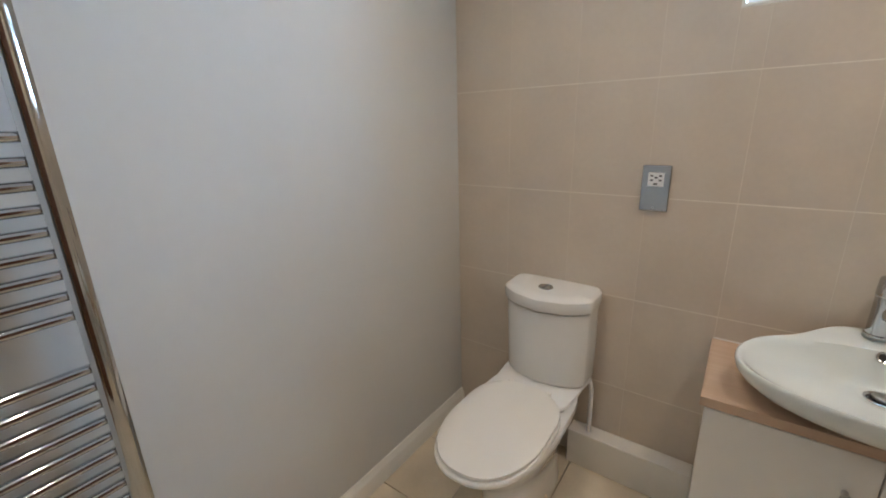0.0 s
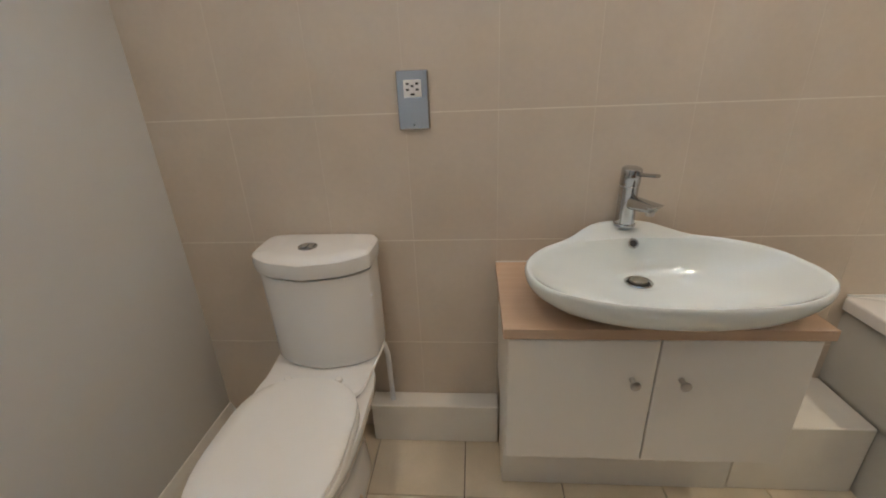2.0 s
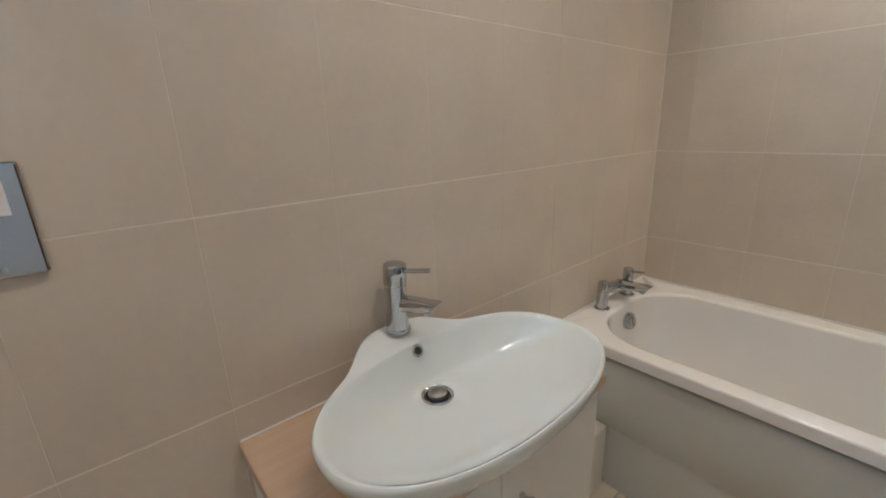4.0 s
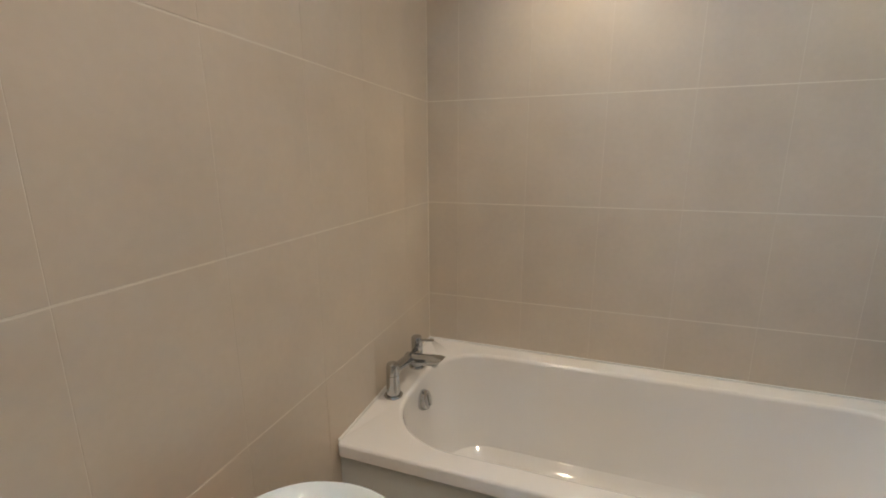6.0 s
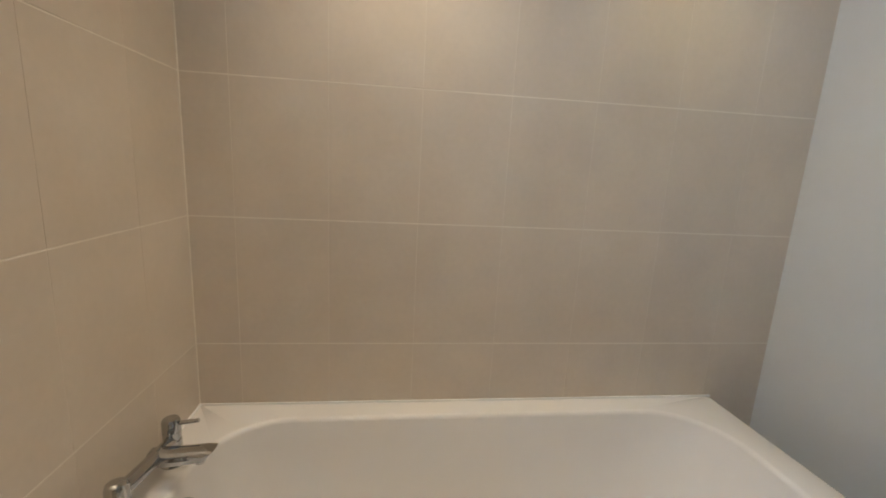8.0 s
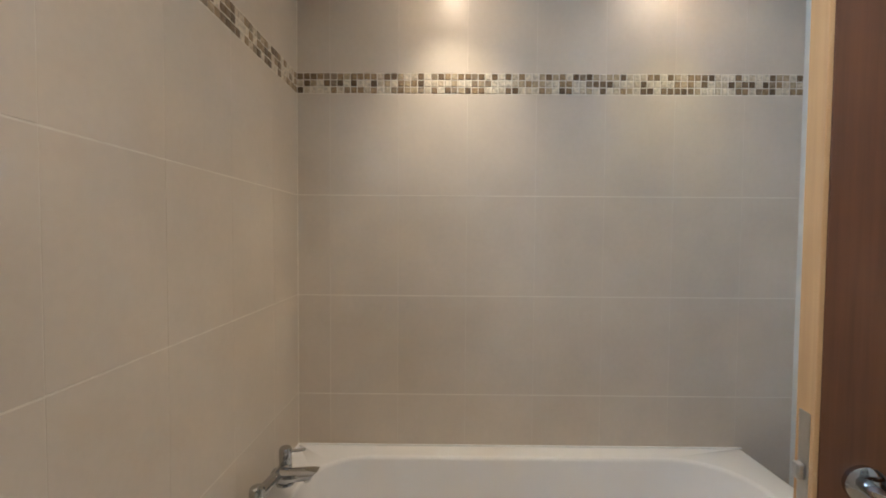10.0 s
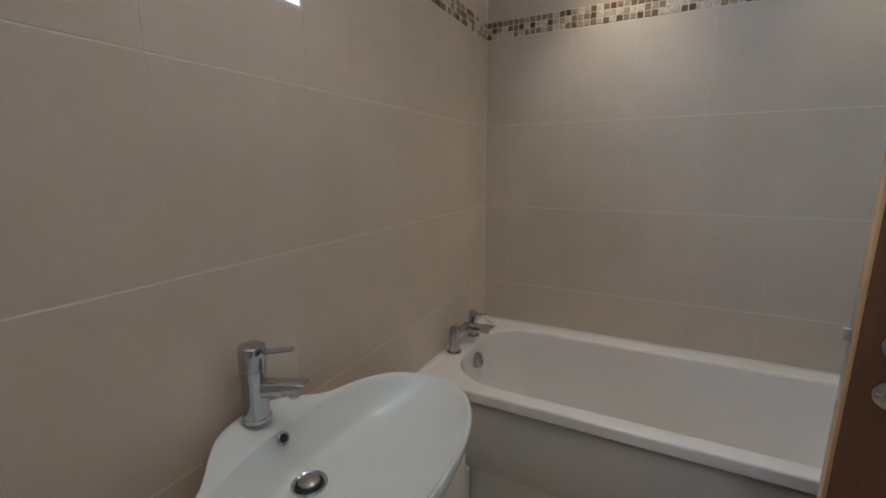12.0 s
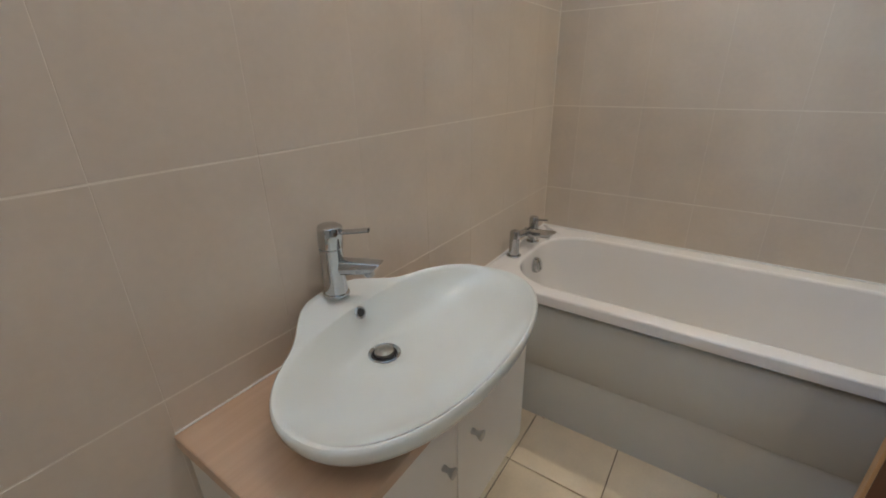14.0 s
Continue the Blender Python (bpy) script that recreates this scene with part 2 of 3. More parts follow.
wall_west = tagged(part("wall_west", box(XW - T, XW, YS - 0.12, YN + 0.0006, -0.008, ZC), PLASTER), "plain white painted plaster wall", "wall", kind="structure")
DOORWAY = (0.24, 1.068, 2.06)
wall_south = tagged(part("wall_south", wall_mesh([
    (XW, DOORWAY[0] - 0.03, YS - 0.12, YS, -0.008, ZC), (DOORWAY[1] + 0.03, XE + 0.0006, YS - 0.12, YS, -0.008, ZC),
    (DOORWAY[0] - 0.03, DOORWAY[1] + 0.03, YS - 0.12, YS, DOORWAY[2] + 0.03, ZC)]), PLASTER), "white painted wall with the doorway", "wall", kind="structure")

# hall outside the doorway
tagged(part("floor_hall", box(-1.2, 2.6, -0.1, YS - 0.12, -0.12, 0.0), HALL_FLOOR), "brown boarded hall floor", "floor", kind="structure")
tagged(part("ceiling_hall", box(-1.2, 2.6, -0.1, YS - 0.12, ZC, ZC + 0.12), CEILING), "white hall ceiling", "ceiling", kind="structure")
tagged(part("wall_hall_south", box(-1.2, 2.6, -0.25, -0.1, 0, ZC), PLASTER), "white hall wall", "wall", kind="structure")
tagged(part("wall_hall_west", box(-1.35, -1.2, -0.25, YS - 0.12, 0, ZC), PLASTER), "white hall wall", "wall", kind="structure")
tagged(part("wall_hall_east", box(2.6, 2.75, -0.25, YS - 0.12, 0, ZC), PLASTER), "white hall wall", "wall", kind="structure")

# door lining in the wall
trim = tagged(new("trim"), "orange-brown wooden door lining", "door frame", kind="structure")
part("jamb", box(DOORWAY[0] - 0.03, DOORWAY[0], YS - 0.13, YS + 0.008, 0, DOORWAY[2], 0.003), LIPPING, trim)
part("jamb", box(DOORWAY[1], DOORWAY[1] + 0.03, YS - 0.13, YS + 0.008, 0, DOORWAY[2], 0.003), LIPPING, trim)
part("head", box(DOORWAY[0] - 0.03, DOORWAY[1] + 0.03, YS - 0.13, YS + 0.008, DOORWAY[2], DOORWAY[2] + 0.03, 0.003), LIPPING, trim)

# skirting along the west wall
prof = [(0.0, 0.0), (0.016, 0.0), (0.016, 0.066), (0.013, 0.074), (0.009, 0.079), (0.008, 0.088), (0.004, 0.094), (0.0, 0.095)]
tagged(part("baseboard", loft([[(XW + u, y, v) for u, v in prof] for y in (YS, YN)]), GLOSS_PAINT, smooth=True), "white gloss moulded skirting board", "skirting", kind="structure")

# boxed-in pipe ledge along the window wall
tagged(part("pipe_boxing", box(-.07, 0.379, 3.515, YN - 0.002, 0, 0.162, 0.004), GLOSS_PAINT), "white painted pipe boxing low along the tiled wall", "boxing", kind="structure")
tagged(part("pipe_boxing_deep", box(1.080, 1.445, 3.362, YN - 0.002, 0, 0.252, 0.004), GLOSS_PAINT), "white painted boxing between vanity unit and bath", "boxing", kind="structure")


# ---- window ----
window_1 = tagged(new("window_1"), "small white plastic window high in the tiled wall", "window", kind="structure")
x0, x1, z0, z1 = WIN
part("reveal_lining", wall_mesh([(x0, x0 + 0.008, YN - 0.0006, 3.74, z0, z1), (x1 - 0.008, x1, YN - 0.0006, 3.74, z0, z1), (x0 + 0.008, x1 - 0.008, YN - 0.0006, 3.74, z1 - 0.008, z1)]), GLOSS_PAINT, window_1)
part("window_sill", box(x0, x1, YN - 0.001, 3.74, z0, z0 + 0.010, 0.002), GLOSS_PAINT, window_1)
f = 0.055
part("window_frame", wall_mesh([(x0, x0 + f, 3.741, 3.80, z0, z1), (x1 - f, x1, 3.741, 3.80, z0, z1), (x0 + f, x1 - f, 3.741, 3.80, z0, z0 + f), (x0 + f, x1 - f, 3.741, 3.80, z1 - f, z1)]), UPVC, window_1)
part("sash", wall_mesh([(x0 + f + .004, x0 + f + .034, 3.752, 3.795, z0 + f + .004, z1 - f - .004), (x1 - f - .034, x1 - f - .004, 3.752, 3.795, z0 + f + .004, z1 - f - .004),
                        (x0 + f + .034, x1 - f - .034, 3.752, 3.795, z0 + f + .004, z0 + f + .034), (x0 + f + .034, x1 - f - .034, 3.752, 3.795, z1 - f - .034, z1 - f - .004)]), UPVC, window_1)
pane = part("pane", box(x0 + f + .03, x1 - f - .03, 3.772, 3.778, z0 + f + .03, z1 - f - .03), GLASS, window_1)
pane.visible_shadow = False

sky_light = new("window_daylight", bpy.data.lights.new("window_daylight", "AREA"))
sky_light.data.shape, sky_light.data.size, sky_light.data.size_y = "RECTANGLE", x1 - x0 - 0.12, z1 - z0 - 0.12
sky_light.data.energy, sky_light.data.color = WINDOW_POWER, WINDOW_COLOUR
sky_light.matrix_world = look(((x0 + x1) / 2, 3.83, (z0 + z1) / 2), ((x0 + x1) / 2, 2.5, (z0 + z1) / 2 - 0.05))


# ---- toilet ----
def egg(cx, yb, yf, hw, z, n=40, square=2.3):
    """An egg outline from the back (yb) to the front tip (yf)."""
    out = []
    ym = yb + (yf - yb) * 0.52
    for i in range(n):
        a = 2 * math.pi * i / n
        c, s = math.cos(a), math.sin(a)
        p = 2 / square
        u = hw * math.copysign(abs(c) ** p, c)
        if s > 0:
            v = ym + (yb - ym) * abs(s) ** (2 / 4.6)
            u *= 1 - 0.12 * s * s
        else:
            v = ym + (yf - ym) * abs(s) ** (2 / 2.0)
        out.append((cx + u, v, z))
    return out


def dee(cx, yb, yf, hw, z, bow, n=48, taper=0.05):
    """A flat-backed outline with a bowed front."""
    out = []
    for i in range(n):
        a = 2 * math.pi * i / n
        c, s = math.cos(a), math.sin(a)
        u = math.copysign(abs(c) ** 0.3, c)
        v = math.copysign(abs(s) ** 0.3, s)
        x = cx + hw * u
        y = (yb + yf) / 2 + (yb - yf) / 2 * v
        if v < 0:
            y += bow * (u * u) * (-v)
        x -= hw * u * taper * (yb - y) / (yb - yf)
        out.append((x, y, z))
    return out


def toilet():
    cx = -0.158
    t = thing("toilet", "white close-coupled ceramic toilet with closed lid, against the tiled wall", "toilet", cx, 3.2, 0)
    pan = [egg(cx, 3.5, 2.98, .105, 0.0), egg(cx, 3.5, 2.985, .103, .02), egg(cx, 3.5, 3.02, .092, .10), egg(cx, 3.5, 3.02, .098, .18), egg(cx, 3.5, 2.965, .135, .28),
           egg(cx - .006, 3.51, 2.885, .166, .36), egg(cx - .008, 3.52, 2.862, .176, .395), egg(cx - .008, 3.52, 2.865, .173, .406)]
    at_world(part("pan", loft(pan), CERAMIC, smooth=True), t)
    shelf = [dee(cx, 3.57, 3.30, .11, .30, .01, taper=.2), dee(cx, 3.572, 3.27, .150, .38, .01, taper=.2), dee(cx - .004, 3.572, 3.25, .172, .422, .01, taper=.14), dee(cx - .004, 3.571, 3.255, .169, .429, .01, taper=.14)]
    at_world(part("pan_shelf", loft(shelf), CERAMIC, smooth=True), t)
    seat = [egg(cx - .009, 3.318, 2.832, .168, .408), egg(cx - .009, 3.320, 2.827, .172, .413), egg(cx - .009, 3.320, 2.827, .172, .422), egg(cx - .009, 3.318, 2.832, .169, .427)]
    at_world(part("seat", loft(seat), SEAT_PLASTIC, smooth=True), t)
    lid = [egg(cx - .009, 3.322, 2.841, .163, .429), egg(cx - .009, 3.324, 2.836, .167, .433), egg(cx - .009, 3.324, 2.838, .166, .441), egg(cx - .009, 3.320, 2.856, .157, .447), egg(cx - .009, 3.30, 2.94, .125, .450), egg(cx - .009, 3.26, 3.05, .06, .452)]
    at_world(part("lid", loft(lid), SEAT_PLASTIC, smooth=True), t)
    for sx in (-0.075, 0.075):
        at_world(part("hinge", lathe((cx - .009 + sx, 3.326, .431), [(.010, -.004), (.011, .002), (.011, .006), (.008, .009)], "z", 16), SEAT_PLASTIC, smooth=True), t)
    body = [dee(cx + .001, 3.575, 3.390, .150, .4295, .05), dee(cx + .001, 3.578, 3.374, .162, .4355, .054), dee(cx, 3.579, 3.371, .164, .443, .056), dee(cx - .001, 3.58, 3.368, .166, .58, .06), dee(cx - .004, 3.582, 3.366, .168, .70, .064), dee(cx - .005, 3.582, 3.365, .169, .728, .066), dee(cx - .005, 3.575, 3.425, .128, .7285, .05), dee(cx - .005, 3.575, 3.425, .128, .7345, .05)]
    at_world(part("cistern", loft(body), CERAMIC, smooth=True), t)
    lidc = [dee(cx - .006, 3.575, 3.425, .128, .7342, .05), dee(cx - .006, 3.584, 3.366, .170, .7342, .066), dee(cx - .006, 3.585, 3.358, .176, .737, .07), dee(cx - .006, 3.586, 3.354, .179, .762, .072), dee(cx - .006, 3.586, 3.356, .177, .780, .072), dee(cx - .006, 3.583, 3.366, .169, .788, .068), dee(cx - .006, 3.57, 3.41, .115, .791, .03)]
    at_world(part("cistern_lid", loft(lidc), CERAMIC, smooth=True), t)
    ring = at_world(part("flush_button", lathe((cx - .020, 3.470, .789), [(.026, 0), (.028, .002), (.027, .005), (.0235, .006), (.0225, .004)], "z", 28), CHROME, smooth=True), t)
    ring["label"] = "round chrome dual flush button"
    at_world(part("button_half", box(cx - .038, cx - .021, 3.455, 3.485, .792, .7965, .002), CHROME), ring)
    at_world(part("button_half", box(cx - .019, cx - .002, 3.455, 3.485, .792, .7955, .002), CHROME), ring)
    at_world(part("floor_bolt", lathe((cx + .098, 3.26, .035), [(.009, -.004), (.009, .006), (.005, .010)], "x", 12), WATER_STAIN, smooth=True), t)
    at_world(part("supply_pipe", tube([(cx + .150, 3.550, .40), (cx + .160, 3.550, .36), (cx + .163, 3.550, .162)], .009, 14), WHITE_PLASTIC, smooth=True), t)
    at_world(part("outlet", tube([(cx, 3.48, .19), (cx, 3.53, .19)], .05, 20), WHITE_PLASTIC, smooth=True), t)


toilet()


# ---- vanity unit ----
UX0, UX1, UY = 0.379, 1.080, 3.236


def knob(x, z, parent):
    b = lathe((x, UY - .018, z), [(.007, 0), (.007, -.004), (.0055, -.010), (.006, -.014), (.011, -.022), (.0125, -.024), (.0125, -.027), (.010, -.028)], "y", 18)
    at_world(part("knob", b, STEEL, None, "", True), parent)["label"] = "small flared satin metal knob"


def vanity():
    u = thing("vanity_unit", "white two-door vanity unit with metal knobs under the basin", "cabinet", 0.74, 3.4, 0)
    at_world(part("body", box(UX0, UX1, UY, YN - .003, .275, .655, .002), UNIT_WHITE), u)
    at_world(part("plinth", box(UX0 + .004, UX1 - .004, 3.36, YN - .08, 0, .275, .002), UNIT_WHITE), u)
    for a, b in ((UX0 + .001, .7285), (.7315, UX1 - .001)):
        d = at_world(part("door", box(a, b, UY - .018, UY - .001, .277, .652, .0025), UNIT_WHITE), u)
        knob(.676 if a < .5 else .790, .541, d)


vanity()
worktop = thing("worktop", "pale beech laminate worktop on the vanity unit", "worktop", .745, 3.4, .657)
at_world(part("board", box(.3685, 1.0965, 3.2135, YN - .002, .657, .684, .0012), BEECH), worktop)
at_world(part("front_edging", box(.367, 1.098, 3.212, 3.2134, .6572, .6838, .0005), BEECH), worktop)
at_world(part("side_edging", box(.367, .3684, 3.2135, YN - .002, .6572, .6838, .0005), BEECH), worktop)
at_world(part("side_edging", box(1.0966, 1.098, 3.2135, YN - .002, .6572, .6838, .0005), BEECH), worktop)
tagged(part("sealant_strip", box(.37, 1.096, YN - .004, YN, .6845, .688, .0012), SEALANT), "white sealant bead along the worktop", "sealant", kind="structure")


# ---- basin ----
def basin_ring(k, zoff, bump, n=72, toward=None, blend=0.0, lift=1.0):
    cx, cy, a, b = .766, 3.315, .341, .188
    out = []
    for i in range(n):
        th = 2 * math.pi * i / n
        c, s = math.cos(th), math.sin(th)
        p = 2 / 2.25
        x = cx + a * k * math.copysign(abs(c) ** p, c)
        y = cy + b * k * math.copysign(abs(s) ** p, s)
        back = max(0.0, (y - 3.36) / 0.15)
        z = .787 + lift * 0.022 * min(1, back)
        if s > 0 and bump:
            g = math.exp(-(((x - .718) / .132) ** 4))
            y += bump * g * max(0, s) ** 1.5
            z += 0.015 * g * s * (bump / .07)
        z += zoff
        if toward:
            x, y, z = (p0 * (1 - blend) + q0 * blend for p0, q0 in zip((x, y, z), toward))
        out.append((x, y, z))
    return out


def basin():
    drain = (.742, 3.420, .6957)
    b = thing("basin", "white shaped ceramic countertop basin on the beech worktop", "basin", .78, 3.33, .684)
    rings = [[(.775 + (x - .772) * .52, 3.335 + (y - 3.315) * .55, .6845) for x, y, z in basin_ring(1, 0, 0)],
             [(.775 + (x - .772) * .60, 3.335 + (y - 3.315) * .66, .690) for x, y, z in basin_ring(1, 0, 0)],
             [(x, y, .708) for x, y, z in basin_ring(.77, 0, .035)], [(x, y, .727) for x, y, z in basin_ring(.895, 0, .055)], [(x, y, z - .040) for x, y, z in basin_ring(.963, 0, .062)], [(x, y, z - .024) for x, y, z in basin_ring(.992, 0, .067)],
             basin_ring(.999, -.013, .072), basin_ring(1, -.007, .074), basin_ring(.994, -.002, .074), basin_ring(.985, 0, .072), basin_ring(.974, -.0008, .062), basin_ring(.962, -.0026, .030), basin_ring(.95, -.0052, .008)]
    inner = basin_ring(.94, -.0082, 0)
    sump = (.746, 3.412, .7000)
    for k in range(17):
        q = k / 16
        ring = []
        for x, y, z in inner:
            d = math.hypot(x - drain[0], y - drain[1])
            ex, ey = sump[0] + (x - drain[0]) / d * .058, sump[1] + (y - drain[1]) / d * .052
            ring.append((x + (ex - x) * q, y + (ey - y) * q, sump[2] + (z - sump[2]) * (1 - q) ** 2.6))
        rings.append(ring)
    edge = rings[-1]
    for w, dz in ((.15, .0006), (.35, .0022), (.6, .0042)):
        rings.append([(x + (drain[0] - x) * w * .7, y + (drain[1] - y) * w * .7, z - dz) for x, y, z in edge])
    at_world(part("bowl", loft(rings), BASIN_CERAMIC, smooth=True), b)
    w = at_world(part("waste", lathe(drain, [(.036, .0), (.037, .003), (.034, .005), (.0285, .002), (.027, -.001)], "z", 32), CHROME, smooth=True), b)
    w["label"] = "round chrome basin waste"
    at_world(part("waste_gap", lathe(drain, [(.0275, .0012), (.0275, .0024)], "z", 24), DARK), b)
    at_world(part("plug", lathe((drain[0], drain[1], drain[2] + .003), [(.021, 0), (.0225, .003), (.0215, .008), (.014, .0125), (.002, .014)], "z", 28), WORN_STEEL, smooth=True), w)
    o = Vector((.736, 3.480, .786))
    ov = lathe((0, 0, 0), [(.014, 0), (.0145, .003), (.012, .005), (.0095, .004), (.009, .0)], "z", 24)
    ov.transform(Matrix.Translation(o) @ Matrix.Rotation(radians(62), 4, "X"))
    ovr = at_world(part("overflow_ring", ov, CHROME, smooth=True), b)
    oh = lathe((0, 0, 0), [(.0092, .001), (.0092, .003)], "z", 20)
    oh.transform(Matrix.Translation(o) @ Matrix.Rotation(radians(62), 4, "X"))
    at_world(part("overflow_hole", oh, DARK), ovr)


basin()


def basin_tap():
    """Built along -y, then turned about its base."""
    base = Matrix.Translation((.727, 3.538, .8205)) @ Matrix.Rotation(radians(26), 4, "Z")
    t = thing("basin_tap", "polished chrome single-lever mixer tap on the basin", "tap", .727, 3.538, .8205)

    def fit(name, bm, mat=CHROME):
        bm.transform(base)
        return at_world(part(name, bm, mat, smooth=True), t)

    fit("base_ring", lathe((0, 0, 0), [(.029, 0), (.030, .003), (.029, .007), (.026, .009)], "z", 28))
    fit("body", lathe((0, 0, .009), [(.0262, 0), (.0256, .02), (.0250, .06), (.0250, .100), (.0256, .104)], "z", 28))
    fit("collar", lathe((0, 0, .1125), [(.0240, 0), (.0240, .004)], "z", 28), STEEL)
    cap = lathe((0, 0, 0), [(.0256, 0), (.0268, .002), (.0268, .040), (.0258, .046), (.021, .049), (.004, .0495)], "z", 28)
    cap.transform(Matrix.Translation((0, 0, .116)) @ Matrix.Rotation(radians(4), 4, "X"))
    fit("cap", cap)
    fit("lever", tube([(0, -.018, .149), (0, -.045, .151), (0, -.070, .154), (0, -.084, .156), (0, -.088, .1562)], .0085, 12, flat=.6))
    rings = []
    for k, (dy, dz, hw, hh) in enumerate([(0.0, .069, .017, .019), (-.03, .0705, .018, .0175), (-.062, .0715, .0185, .0155), (-.088, .0725, .0185, .0135), (-.101, .0765, .0175, .0085)]):
        rings.append([(hw * math.copysign(abs(math.cos(a)) ** .6, math.cos(a)), dy + (-.012 * math.sin(a) if k == 4 else 0), dz + hh * math.copysign(abs(math.sin(a)) ** .6, math.sin(a))) for a in [2 * math.pi * i / 20 for i in range(20)]])
    fit("spout", loft(rings))
    fit("aerator", lathe((0, -.081, .061), [(.011, 0), (.012, -.007), (.010, -.011)], "z", 18), STEEL)


basin_tap()

# ---- bath ----
BX0, BX1, BY0, BY1, BZ = 1.430, XE - .001, 1.888, YN - .001, .560


def round_rect(x0, x1, y0, y1, r, z, n=10):
    out = []
    for cx, cy, a0 in ((x1 - r, y1 - r, 0), (x0 + r, y1 - r, 90), (x0 + r, y0 + r, 180), (x1 - r, y0 + r, 270)):
        for i in range(n):
            a = radians(a0 + 90 * i / (n - 1))
            out.append((cx + r * math.cos(a), cy + r * math.sin(a), z))
    return out


def bath():
    b = thing("bathtub", "white acrylic straight bath along the tiled wall", "bathtub", 1.79, 2.73, 0)
    o = [round_rect(BX0 + .004, BX1, BY0 + .004, BY1, .012, BZ - .042), round_rect(BX0, BX1, BY0, BY1, .014, BZ - .038), round_rect(BX0, BX1, BY0, BY1, .014, BZ - .008), round_rect(BX0 + .0011, BX1, BY0 + .0011, BY1, .014, BZ - .004), round_rect(BX0 + .004, BX1 - .001, BY0 + .004, BY1 - .001, .014, BZ - .0011),
         round_rect(BX0 + .008, BX1 - .002, BY0 + .008, BY1 - .002, .014, BZ)]
    x0, x1, y0, y1 = BX0 + .068, BX1 - .078, BY0 + .10, BY1 - .088
    roll = [(math.sin(radians(a)), 1 - math.cos(radians(a))) for a in range(0, 85, 12)]
    i = [round_rect(x0 - .010 + .014 * u, x1 + .010 - .014 * u, y0 - .010 + .018 * u, y1 + .010 - .014 * u, .219 - .014 * u, BZ - .016 * v) for u, v in roll]
    i += [round_rect(x0 + .008, x1 - .008, y0 + .022, y1 - .007, .20, BZ - .05), round_rect(x0 + .022, x1 - .022, y0 + .09, y1 - .016, .19, BZ - .17), round_rect(x0 + .042, x1 - .042, y0 + .17, y1 - .038, .175, BZ - .30),
         round_rect(x0 + .060, x1 - .060, y0 + .215, y1 - .065, .16, BZ - .36), round_rect(x0 + .10, x1 - .10, y0 + .26, y1 - .12, .13, BZ - .388), round_rect(x0 + .17, x1 - .17, y0 + .36, y1 - .2, .07, BZ - .395)]
    at_world(part("shell", loft(o + i, False, True), ACRYLIC, smooth=True), b)
    face = [(BX0 + .031, .246), (BX0 + .019, .246), (BX0 + .017, .249), (BX0 + .017, BZ - .070)] + [(BX0 + .017 + .014 * (1 - math.cos(radians(a))), BZ - .070 + .018 * math.sin(radians(a))) for a in range(15, 91, 15)]
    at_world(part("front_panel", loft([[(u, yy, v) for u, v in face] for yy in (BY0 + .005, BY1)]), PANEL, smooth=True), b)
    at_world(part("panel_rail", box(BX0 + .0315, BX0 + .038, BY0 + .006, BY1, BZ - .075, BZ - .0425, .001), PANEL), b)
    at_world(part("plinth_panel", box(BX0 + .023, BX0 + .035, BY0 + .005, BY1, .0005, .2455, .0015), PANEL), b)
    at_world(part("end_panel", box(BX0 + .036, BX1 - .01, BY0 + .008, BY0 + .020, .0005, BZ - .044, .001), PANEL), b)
    at_world(part("panel_clip", box(BX0 + .016, BX0 + .0225, 3.264, 3.274, .0005, .008, .002), WATER_STAIN), b)["label"] = "small brown clip at the foot of the panel"
    ov = lathe((0, 0, 0), [(.034, -.004), (.036, .006), (.0355, .015), (.032, .024), (.023, .029), (.002, .030)], "z", 28)
    ov.transform(Matrix.Translation((1.808, y1 - .007, .482)) @ Matrix.Rotation(radians(76), 4, "X"))
    at_world(part("overflow_cover", ov, CHROME, smooth=True), b)["label"] = "round chrome bath overflow"
    sl = box(-.006, .006, -.022, .022, .026, .034, .002)
    sl.transform(Matrix.Translation((1.808, y1 - .007, .482)) @ Matrix.Rotation(radians(76), 4, "X"))
    at_world(part("overflow_bar", sl, CHROME), b)
    at_world(part("waste", lathe((1.80, y1 - .27, BZ - .394), [(.032, 0), (.033, .002), (.026, .003), (.02, .001)], "z", 24), CHROME, smooth=True), b)


bath()
tagged(part("bath_sealant", wall_mesh([(BX0 + .01, BX1, BY1 - .005, BY1, BZ + .0005, BZ + .006), (BX1 - .005, BX1, BY0, BY1 - .0055, BZ + .0005, BZ + .006)]), SEALANT), "white sealant bead round the bath", "sealant", kind="structure")

bead = [(XE, YN), (XE - .0024, YN), (XE - .0019, YN - .0008), (XE - .0008, YN - .0019), (XE, YN - .0024)]
tagged(part("corner_sealant", loft([[(u, v, z) for u, v in bead] for z in (BZ + .006, ZC)]), GROUT, smooth=True), "pale sealant bead down the tiled corner", "sealant", kind="structure")


